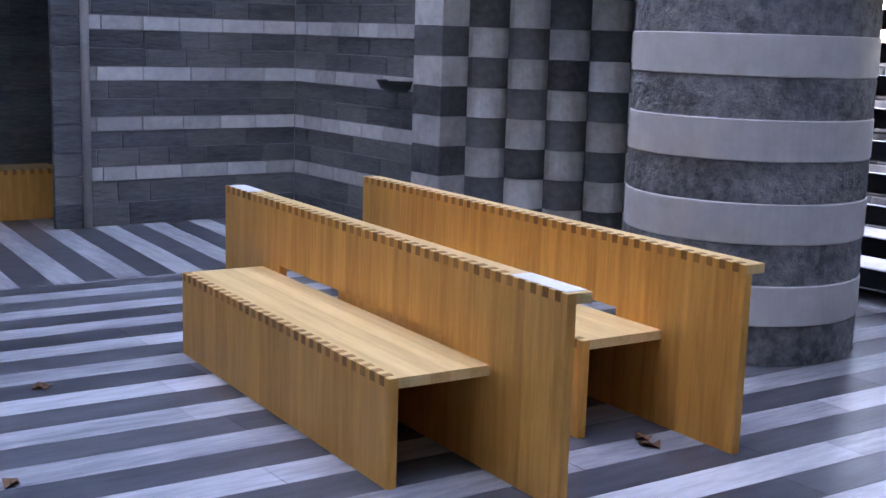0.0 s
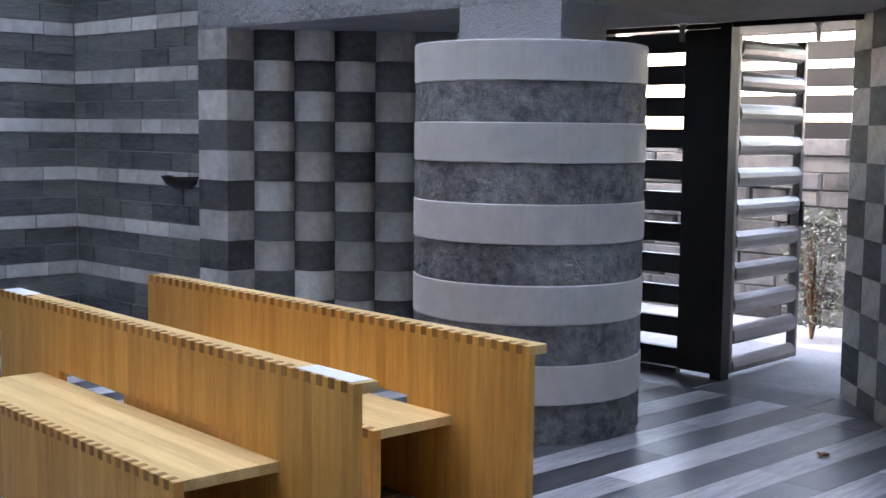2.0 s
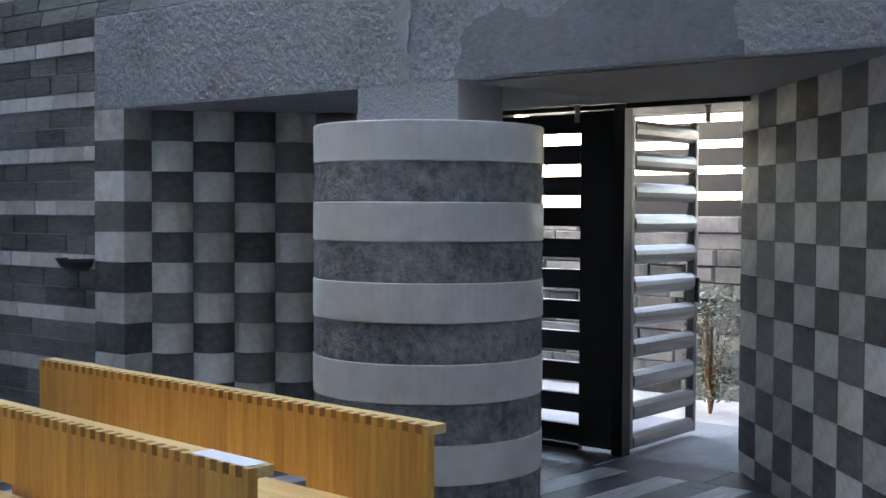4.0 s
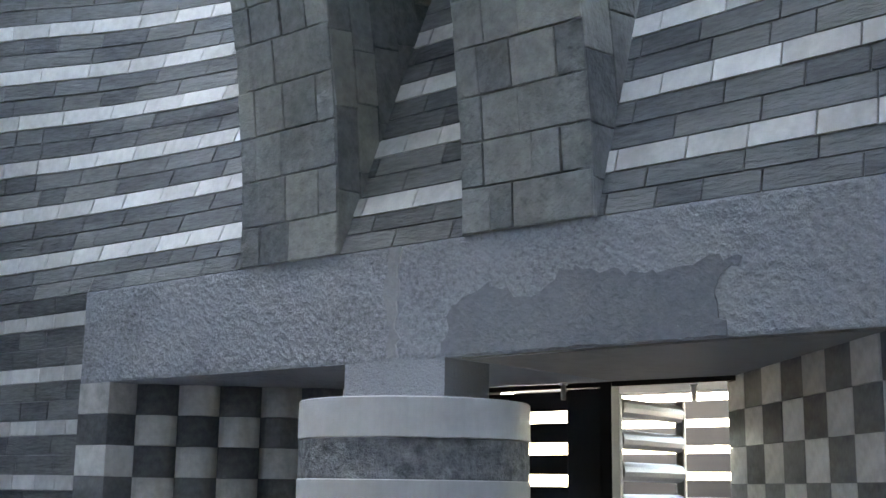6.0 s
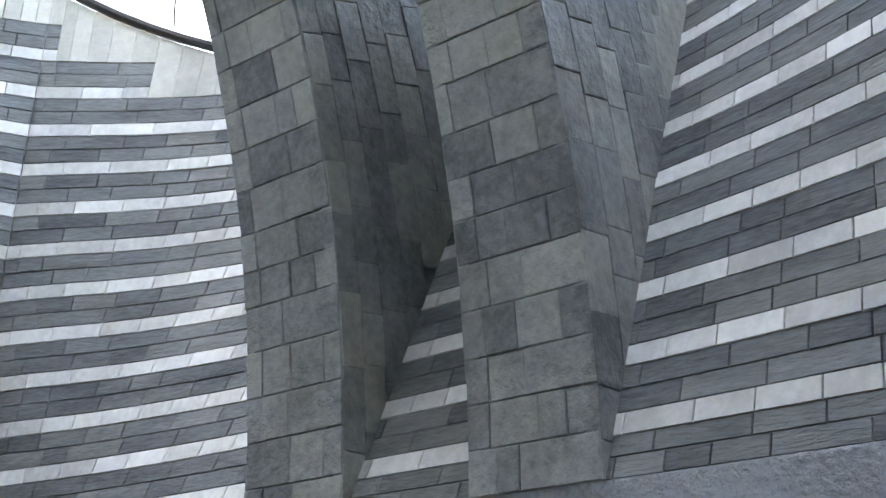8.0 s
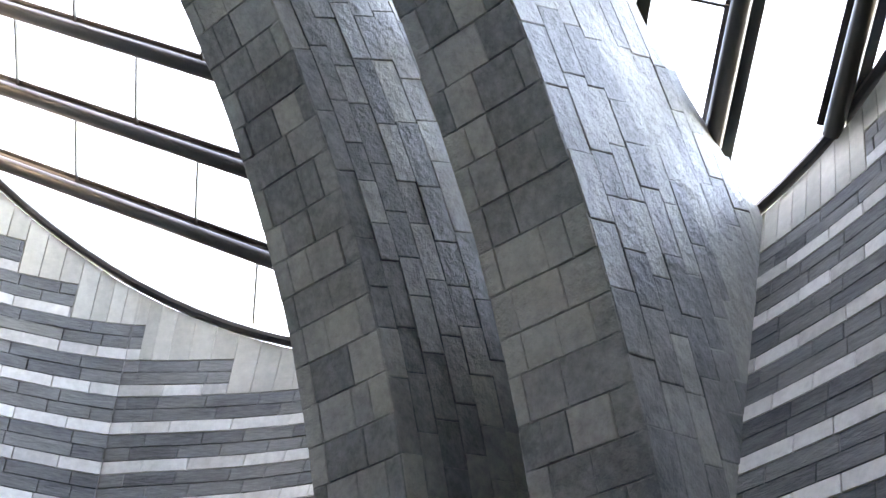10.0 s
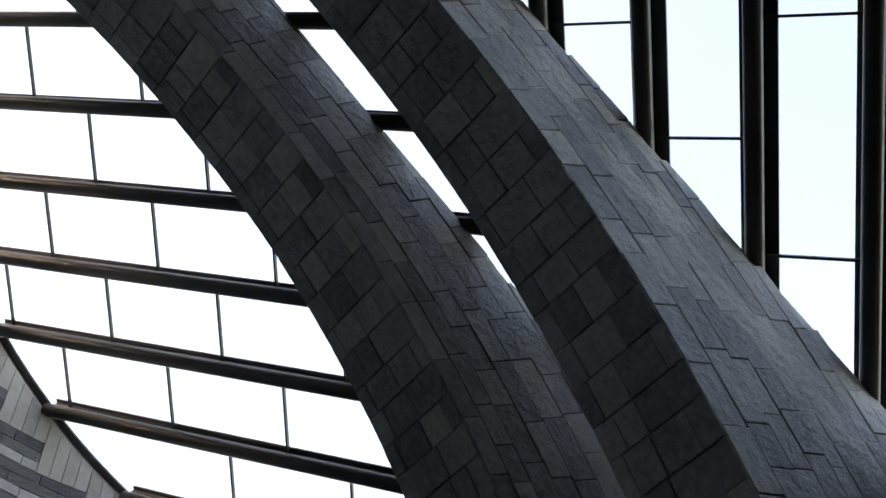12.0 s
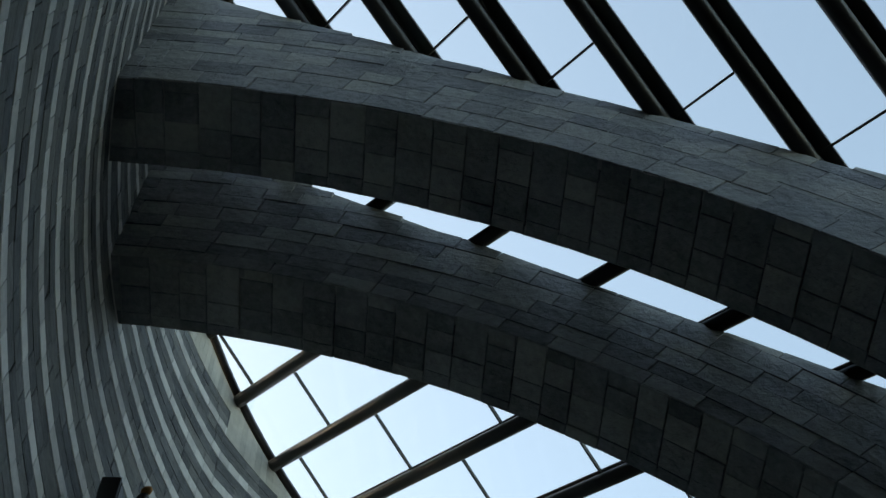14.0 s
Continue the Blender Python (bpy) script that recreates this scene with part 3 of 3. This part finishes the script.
shut = flat_leaf("door_1", "black steel entrance door leaf with slits, closed")
shut.matrix_world = pose(7.42, 4.61, 0, 0, 0, 90)
post = Build()
post.box(7.37, 7.47, 4.515, 4.60, 0, 2.375)
tagged(post.thing("door_post", BLACK), "black steel door post", "post", kind="structure")
ajar = louvre_leaf("door_2", "grey steel slatted entrance door leaf, standing open")
ajar.matrix_world = pose(7.47, 4.55, 0.01, 0, 0, 1)
track = Build()
track.box(7.38, 7.46, 3.6, 6.1, 2.345, 2.378)
tagged(track.thing("door_rail", BLACK), "black steel rail above the door leaves", "rail", kind="structure")
for x, y in ((7.3, 4.85), (7.75, 4.1)):
    b = Build()
    b.prism([(x + 0.018 * math.cos(k * math.pi / 4), y + 0.018 * math.sin(k * math.pi / 4)) for k in range(8)], Z_L0 - 0.13, Z_L0 - 0.012)
    b.prism([(x + 0.03 * math.cos(k * math.pi / 4), y + 0.03 * math.sin(k * math.pi / 4)) for k in range(8)], Z_L0 - 0.03, Z_L0 - 0.012)
    tagged(b.thing("door_stop", PIPE), "small metal stop hanging from the soffit", "door stop")

# ---- outdoors ----
gb = Build()
gb.box(7.45, 60, -40, 50, -0.4, -0.03)
tagged(gb.thing("ground", PAVING), "sunlit pale stone paving outside the entrance", "ground", kind="structure")
hb = Build()
hb.box(-60, 7.4, -60, 60, -0.5, -0.31)
tagged(hb.thing("ground", GRASS), "ground under the church", "ground", kind="structure")
# Added slab and side walls, out of sight, that shade the doorway from outside
pb = Build()
pb.box(7.46, 9.2, 2.4, 6.3, 2.46, 2.75)
pb.box(7.80, 9.9, 2.4, 3.4, -0.03, 2.46)
pb.box(8.0, 10.25, 8.2, 8.5, -0.03, 2.46)
tagged(pb.thing("porch_roof", SOFFIT), "unseen slab and side walls added to hold back light at the doorway", "canopy", kind="structure")
ob_wall = Build()
for i in range(11):
    s = -2.0
    while s < 9.5:
        e = s + rng.uniform(0.25, 0.7)
        up = rng.uniform(0, 0.05)
        ob_wall.slab([(10.3 - up, e - 0.004, i * 0.15 - 0.03), (10.3 - up, s + 0.004, i * 0.15 - 0.03), (10.3 - up, s + 0.004, i * 0.15 + 0.115), (10.3 - up, e - 0.004, i * 0.15 + 0.115)], (0.4, 0, 0), 0.02)
        s = e
ob_wall.box(10.33, 10.7, -2.0, 9.5, -0.05, 1.6)
tagged(ob_wall.thing("garden_wall", RUBBLE), "rough stone wall outside the church door", "stone wall", kind="structure")
screen = holder("slatted_screen", "dark steel slatted screen above the outer stone wall", "screen")
for y in (3.2, 4.9, 6.6):
    b = Build()
    b.box(10.36, 10.42, y - 0.03, y + 0.03, 1.6, 2.75)
    b.part("post", screen, BLACK)
for i in range(5):
    b = Build()
    b.box(10.33, 10.36, 3.1, 6.7, 1.60 + i * 0.235, 1.60 + i * 0.235 + 0.165)
    b.part("slat", screen, BLACK)

shrub = holder("shrub", "small pale-leaved shrub in the sun beside the stone wall", "shrub")
shrub.location = (9.55, 4.98, -0.03)
r = random.Random(21)
b = Build()
for k in range(9):
    a, lean, hh = r.uniform(0, 6.28), r.uniform(0.05, 0.22), r.uniform(0.55, 0.95)
    tip = Vector((math.cos(a) * lean, math.sin(a) * lean, hh))
    b.hexa([(-0.01, -0.01, 0), (0.01, -0.01, 0), (0.01, 0.01, 0), (-0.01, 0.01, 0)] + [tip + Vector(o) for o in ((-0.004, -0.004, 0), (0.004, -0.004, 0), (0.004, 0.004, 0), (-0.004, 0.004, 0))])
b.part("stem", shrub, LEAF)
b = Build()
for k in range(900):
    a, h = r.uniform(0, 6.28), r.uniform(0.12, 1.08)
    rad = 0.26 * math.sqrt(r.random()) * (1.1 - 0.5 * abs(h - 0.55))
    c = Vector((math.cos(a) * rad, math.sin(a) * rad, h))
    u = Vector((r.uniform(-1, 1), r.uniform(-1, 1), r.uniform(-0.6, 0.8))).normalized() * r.uniform(0.018, 0.034)
    w = u.cross(Vector((r.uniform(-1, 1), r.uniform(-1, 1), r.uniform(-1, 1)))).normalized() * 0.011
    n0 = len(b.v)
    b.v += [tuple(c - u), tuple(c + w), tuple(c + u), tuple(c - w)]
    b.f.append((n0, n0 + 1, n0 + 2, n0 + 3))
    b.m.append(0)
b.part("foliage", shrub, FOLIAGE, label="many small pale green leaves", kind="stuff")

# ---- roof ----
roof = holder("roof", "sloping round glass roof on dark steel beams", "roof", kind="structure")
K = math.sqrt(1 + SLOPE * SLOPE)


def on_roof(u, v, up=0.0):
    """u runs down the slope from the middle, v across it."""
    x = XC + u / K
    return Vector((x + up * SLOPE / K, YC + v, roof_z(x) + up / K))


RADIUS = B


def chord(nx, ny, c, dx, dy, side):
    """Ends of the line n.p = c inside the roof circle and on one side of the middle line v = -0.45."""
    ends = []
    half = math.sqrt(max(RADIUS * RADIUS - c * c, 0))
    lo, hi = -half, half
    px, py = nx * c, ny * c
    t = (-0.45 - py) / dy
    if (dy > 0) == (side > 0):
        lo = max(lo, t)
    else:
        hi = min(hi, t)
    return (px, py, lo, hi) if hi - lo > 0.25 else None


def beam_between(b, p, q, w, h, up):
    d = (q - p).normalized()
    nrm = Vector((SLOPE / K, 0, 1 / K))
    s = d.cross(nrm).normalized() * w / 2
    b.hexa([p - s + nrm * up, p + s + nrm * up, q + s + nrm * up, q - s + nrm * up, p - s + nrm * (up + h), p + s + nrm * (up + h), q + s + nrm * (up + h), q - s + nrm * (up + h)])


for side, ang, first, SPACING, PITCH, PHASE in ((1, -46.0, 0.58, 0.886, 1.53, -1.77), (-1, 41.6, 0.192, 0.877, 1.86, -1.12)):
    dx, dy = math.cos(radians(ang)), math.sin(radians(ang))
    nx, ny = (-dy, dx) if side > 0 else (dy, -dx)
    for i in range(-9, 9):
        c = first + i * SPACING
        if abs(c) > RADIUS - 0.1:
            continue
        got = chord(nx, ny, c, dx, dy, side)
        if got:
            px, py, lo, hi = got
            p, q = on_roof(px + dx * lo, py + dy * lo), on_roof(px + dx * hi, py + dy * hi)
            b = Build()
            # a tube below and a flat glazing bar above it
            d = (q - p).normalized()
            nrm = Vector((SLOPE / K, 0, 1 / K))
            sd = d.cross(nrm)
            ring = [(math.cos(k * math.pi / 6) * 0.08, math.sin(k * math.pi / 6) * 0.08) for k in range(12)]
            n0 = len(b.v)
            for e in (p, q):
                b.v += [tuple(e + sd * a + nrm * (g - 0.01)) for a, g in ring]
            b.f += [tuple(range(12))[::-1], tuple(range(12, 24))] + [(k, (k + 1) % 12, 12 + (k + 1) % 12, 12 + k) for k in range(12)]
            b.m += [0] * 14
            smooth(b.part("beam", roof, STEEL))
            b = Build()
            beam_between(b, p, q, 0.05, 0.05, 0.105)
            beam_between(b, p, q, 0.14 if side > 0 else 0.30, 0.02, 0.155)
            n_feet = max(2, int((q - p).length / 1.2))
            for f in range(n_feet):
                m = p.lerp(q, (f + 0.5) / n_feet)
                beam_between(b, m - d * 0.03, m + d * 0.03, 0.03, 0.07, 0.045)
            b.part("glazing_bar", roof, STEEL)
        # panes between this beam and the next, cut by thin bars
        c1 = c + SPACING
        g0, g1 = chord(nx, ny, c, dx, dy, side), chord(nx, ny, min(c1, RADIUS - 0.12), dx, dy, side)
        if not (g0 or g1):
            continue
        lo = min(g[2] for g in (g0, g1) if g)
        hi = max(g[3] for g in (g0, g1) if g)
        odd = i % 2 if side > 0 else (i + 1) % 2
        t = PHASE + (PITCH / 2 if odd else 0.0) + math.floor((lo - PHASE) / PITCH) * PITCH - PITCH
        while t < hi:
            corners = []
            for cc, tt in ((c, t), (c, t + PITCH), (c1, t + PITCH), (c1, t)):
                u, v = nx * cc + dx * tt, ny * cc + dy * tt
                if side > 0:
                    v = max(v, -0.45)
                else:
                    v = min(v, -0.45)
                rr = math.hypot(u, v)
                if rr > RADIUS + 0.05:
                    u, v = u * (RADIUS + 0.05) / rr, v * (RADIUS + 0.05) / rr
                corners.append((u, v))
            area = abs(sum(corners[k][0] * corners[(k + 1) % 4][1] - corners[(k + 1) % 4][0] * corners[k][1] for k in range(4))) / 2
            if area > 0.02:
                b = Build()
                b.hexa([on_roof(u, v, 0.136) for u, v in corners] + [on_roof(u, v, 0.15) for u, v in corners])
                pane = b.part("pane", roof, GLASS)
                pane.visible_shadow = False
                ends = [corners[0], corners[3]]
                if math.hypot(ends[0][0] - ends[1][0], ends[0][1] - ends[1][1]) > 0.2 and all(math.hypot(*e) < RADIUS for e in ends):
                    b = Build()
                    beam_between(b, on_roof(*ends[0]), on_roof(*ends[1]), 0.022, 0.035, 0.10)
                    b.part("thin_bar", roof, STEEL)
            t += PITCH
# Unseen opaque spine under the sky, added to darken the gap between the arches
ridge = Build()
for i in range(20):
    x0, x1 = -2.2 + i * 0.49, -2.2 + (i + 1) * 0.49 - 0.006
    quad = [(x0, 4.40, roof_z(x0)), (x1, 4.40, roof_z(x1)), (x1, 5.10, roof_z(x1)), (x0, 5.10, roof_z(x0))]
    ridge.hexa([(a, b, c + 0.10) for a, b, c in quad] + [(a, b, c + 0.24) for a, b, c in quad])
ridge.part("ridge_gutter", roof, DARK, label="unseen opaque ridge slab added to darken the gap between the arches")
ringb = Build()
for i in range(96):
    a, c = 2 * math.pi * i / 96, 2 * math.pi * (i + 1) / 96
    p, q = on_roof(RADIUS * math.cos(a), RADIUS * math.sin(a)), on_roof(RADIUS * math.cos(c), RADIUS * math.sin(c))
    nrm = Vector((SLOPE / K, 0, 1 / K))
    for e, g in ((p, a), (q, c)):
        radial = (on_roof(RADIUS * 1.1 * math.cos(g), RADIUS * 1.1 * math.sin(g)) - on_roof(RADIUS * math.cos(g), RADIUS * math.sin(g))).normalized()
        for k in range(8):
            ringb.v.append(tuple(e + radial * 0.055 * math.cos(k * math.pi / 4) + nrm * (0.055 * math.sin(k * math.pi / 4) + 0.03)))
    n0 = len(ringb.v) - 16
    ringb.f += [(n0 + k, n0 + (k + 1) % 8, n0 + 8 + (k + 1) % 8, n0 + 8 + k) for k in range(8)]
    ringb.m += [0] * 8
    beam_between(ringb, on_roof((RADIUS + 0.4) * math.cos(a), (RADIUS + 0.4) * math.sin(a)), on_roof((RADIUS + 0.4) * math.cos(c), (RADIUS + 0.4) * math.sin(c)), 0.3, 0.05, -0.03)
ringb.part("rim_beam", roof, STEEL, label="curved dark steel rim beam")


# ---- benches ----
def build_bench(backed=True):
    """Front face of the seat along x = 0, the back along x = 0.44; y runs along the bench, 0 at the seat's end."""
    bench = holder("bench", "larch bench with high finger-jointed back and boxed seat", "bench", "church benches")
    T, L, HS, HB, OV = 0.04, 2.14, 0.42, 0.785, 0.45
    r = random.Random(2)

    def boards(name, x0, x1, z0, z1, ya, yb, skip=None):
        y = ya
        while y < yb:
            e = min(yb, y + r.uniform(0.06, 0.14))
            e = yb if yb - e < 0.03 else e
            b = Build()
            if skip and y < skip[1] and e > skip[0]:
                b.box(x0, x1, y, e - 0.0006, z0, skip[2])
                b.box(x0, x1, y, e - 0.0006, skip[3], z1)
            else:
                b.box(x0, x1, y, e - 0.0006, z0, z1)
            b.part(name, bench, WOOD)
            y = e
    boards("front_board", 0, T, 0, HS - 0.002, 0, L)
    if not backed:
        boards("rear_board", 0.44, 0.44 + T, 0, HS - 0.002, 0, L)
    else:
        boards("back_board", 0.44, 0.44 + T, 0, HB - 0.002, -OV, L + 0.52, skip=(0.32, L - 0.3, HS - 0.05, HS + 0.04))
    n = 5
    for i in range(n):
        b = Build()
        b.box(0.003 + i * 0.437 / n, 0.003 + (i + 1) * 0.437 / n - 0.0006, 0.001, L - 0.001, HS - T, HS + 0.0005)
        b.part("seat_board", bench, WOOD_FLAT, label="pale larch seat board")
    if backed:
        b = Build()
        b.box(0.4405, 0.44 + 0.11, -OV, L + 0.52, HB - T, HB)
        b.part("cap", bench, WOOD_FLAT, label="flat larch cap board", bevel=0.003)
    for nm, x, z, ya, yb in (("seat_jointing", 0.0, HS, 0, L), ("back_jointing", 0.44, HB, -OV, L + 0.52))[:2 if backed else 1]:
        b = Build()
        y = ya + 0.035
        while y < yb - 0.03:
            b.box(x - 0.0025, x + T, y, y + 0.033, z - T + 0.004, z + 0.0022)
            y += 0.0735
        b.part(nm, bench, ENDGRAIN, label="darker end-grain finger joints", kind="stuff")
    return bench


bench = build_bench()
bench.matrix_world = pose(2.62, 3.82, 0, 0, 0, -4.6)
other = copy_thing(bench, pose(3.62, 3.88, 0, 0, 0, -3.6))
niche_bench = tagged(build_bench(False), "low larch bench without a back, standing in the dark niche", "bench", "church benches")
niche_bench.matrix_world = pose(3.80, 10.56, 0, 0, 0, 90)

# thin bluish-white sheets added for the bright patches on the nearer bench's cap
for ya, yb in ((-0.43, -0.10), (2.36, 2.62)):
    b = Build()
    b.box(0.447, 0.54, ya, yb, 0.786, 0.789)
    ob = b.thing("leaflet", BRIGHT_PATCH)
    ob.matrix_world = bench.matrix_world.copy()
    tagged(ob, "thin bluish-white sheet drawing a bright patch on the bench back", "leaflet", "leaflets")

# holy water stoup
b = Build()
n = 20
prof = [(0.0, -0.10), (0.09, -0.095), (0.15, -0.06), (0.185, 0.0), (0.17, 0.0), (0.13, -0.045), (0.0, -0.06)]
for rr, zz in prof:
    for k in range(n + 1):
        a = math.pi / 2 + math.pi * k / n
        b.v.append((rr * math.cos(a) * 1.1, rr * math.sin(a), zz))
for j in range(len(prof) - 1):
    for k in range(n):
        b.f.append((j * (n + 1) + k, j * (n + 1) + k + 1, (j + 1) * (n + 1) + k + 1, (j + 1) * (n + 1) + k))
        b.m.append(0)
stoup = smooth(b.thing("stoup", BLACK))
stoup.location = (X_E + 0.01, 8.29, 1.28)
tagged(stoup, "dark stone holy water stoup fixed to the striped wall", "stoup")

# pipe in the niche's jamb
b = Build()
b.prism([(3.768 + 0.035 * math.cos(k * math.pi / 8), Y_N - 0.03 + 0.035 * math.sin(k * math.pi / 8)) for k in range(16)], 0, 3.4)
tagged(smooth(b.thing("pipe", PIPE)), "pale upright metal pipe against the wall", "pipe")

# dry leaves on the floor
LEAVES = ((1.98, 5.69, 20), (1.50, 4.58, 70), (3.85, 3.73, 10), (3.82, 3.65, 120), (6.08, 3.13, 40))
for x, y, a in LEAVES:
    b = Build()
    pts = [(0.045 * math.cos(k) * (1 + 0.3 * math.sin(3 * k + a)), 0.03 * math.sin(k)) for k in [i * math.pi / 4 for i in range(8)]]
    for k in range(8):
        b.v.append((*pts[k], 0.004 + 0.012 * (k % 3)))
    b.v.append((0, 0, 0.004))
    for k in range(8):
        b.f.append((k, (k + 1) % 8, 8))
        b.m.append(0)
    ob = b.thing("dry_leaf", LEAF)
    sol = ob.modifiers.new("thick", "SOLIDIFY")
    sol.thickness = 0.002
    ob.matrix_world = pose(x, y, 0.001, 0, 0, a)
    tagged(ob, "small curled brown dry leaf on the floor", "leaf", "dry leaves")

# fittings on the high wall
fitting = holder("loudspeaker", "long black loudspeaker box on a bracket, high on the striped wall", "loudspeaker")
fitting.location = (-1.80, 6.60, 9.70)
b = Build()
b.box(-0.07, 0.09, -0.095, 0.095, -0.72, 0.05)
b.part("housing", fitting, BLACK, bevel=0.012)
b = Build()
b.box(0.092, 0.098, -0.075, 0.075, -0.66, -0.01)
b.part("grille", fitting, STEEL, label="dark metal front grille")
b = Build()
b.box(-0.36, -0.07, -0.02, 0.02, -0.34, -0.30)
b.part("bracket", fitting, BLACK)
lamp = holder("wall_lamp", "slim black wall lamp with curved arm on striped wall", "wall lamp")
lamp.location = (-1.60, 7.02, 10.24)


def tube(points, sides=10):
    """A round bar through points given as place and radius."""
    b = Build()
    for p, rad in points:
        for k in range(sides):
            g = 2 * math.pi * k / sides
            b.v.append((p[0] + rad * math.cos(g), p[1] + rad * math.sin(g) * 0.8, p[2] + rad * math.sin(g) * 0.6))
    for j in range(len(points) - 1):
        for k in range(sides):
            q = (k + 1) % sides
            b.f.append((j * sides + k, j * sides + q, (j + 1) * sides + q, (j + 1) * sides + k))
            b.m.append(0)
    last = (len(points) - 1) * sides
    b.f += [tuple(range(sides))[::-1], tuple(range(last, last + sides))]
    b.m += [0, 0]
    return b


smooth(tube([((-0.02, 0.02, 0.0), 0.03), ((-0.05, 0.05, -0.05), 0.045), ((-0.04, 0.10, -0.10), 0.04), ((0.01, 0.17, -0.16), 0.05), ((0.05, 0.30, -0.27), 0.062), ((0.09, 0.46, -0.40), 0.066), ((0.12, 0.66, -0.56), 0.066)]).part("arm", lamp, BLACK))
smooth(tube([((0.0, 0.0, 0.035), 0.03), ((-0.01, 0.01, 0.01), 0.05), ((-0.02, 0.03, -0.02), 0.045)]).part("head", lamp, ENDGRAIN, label="small brownish lamp head"))
b = Build()
b.box(-0.50, 0.10, 0.48, 0.54, -0.47, -0.42)
b.part("bracket", lamp, BLACK)
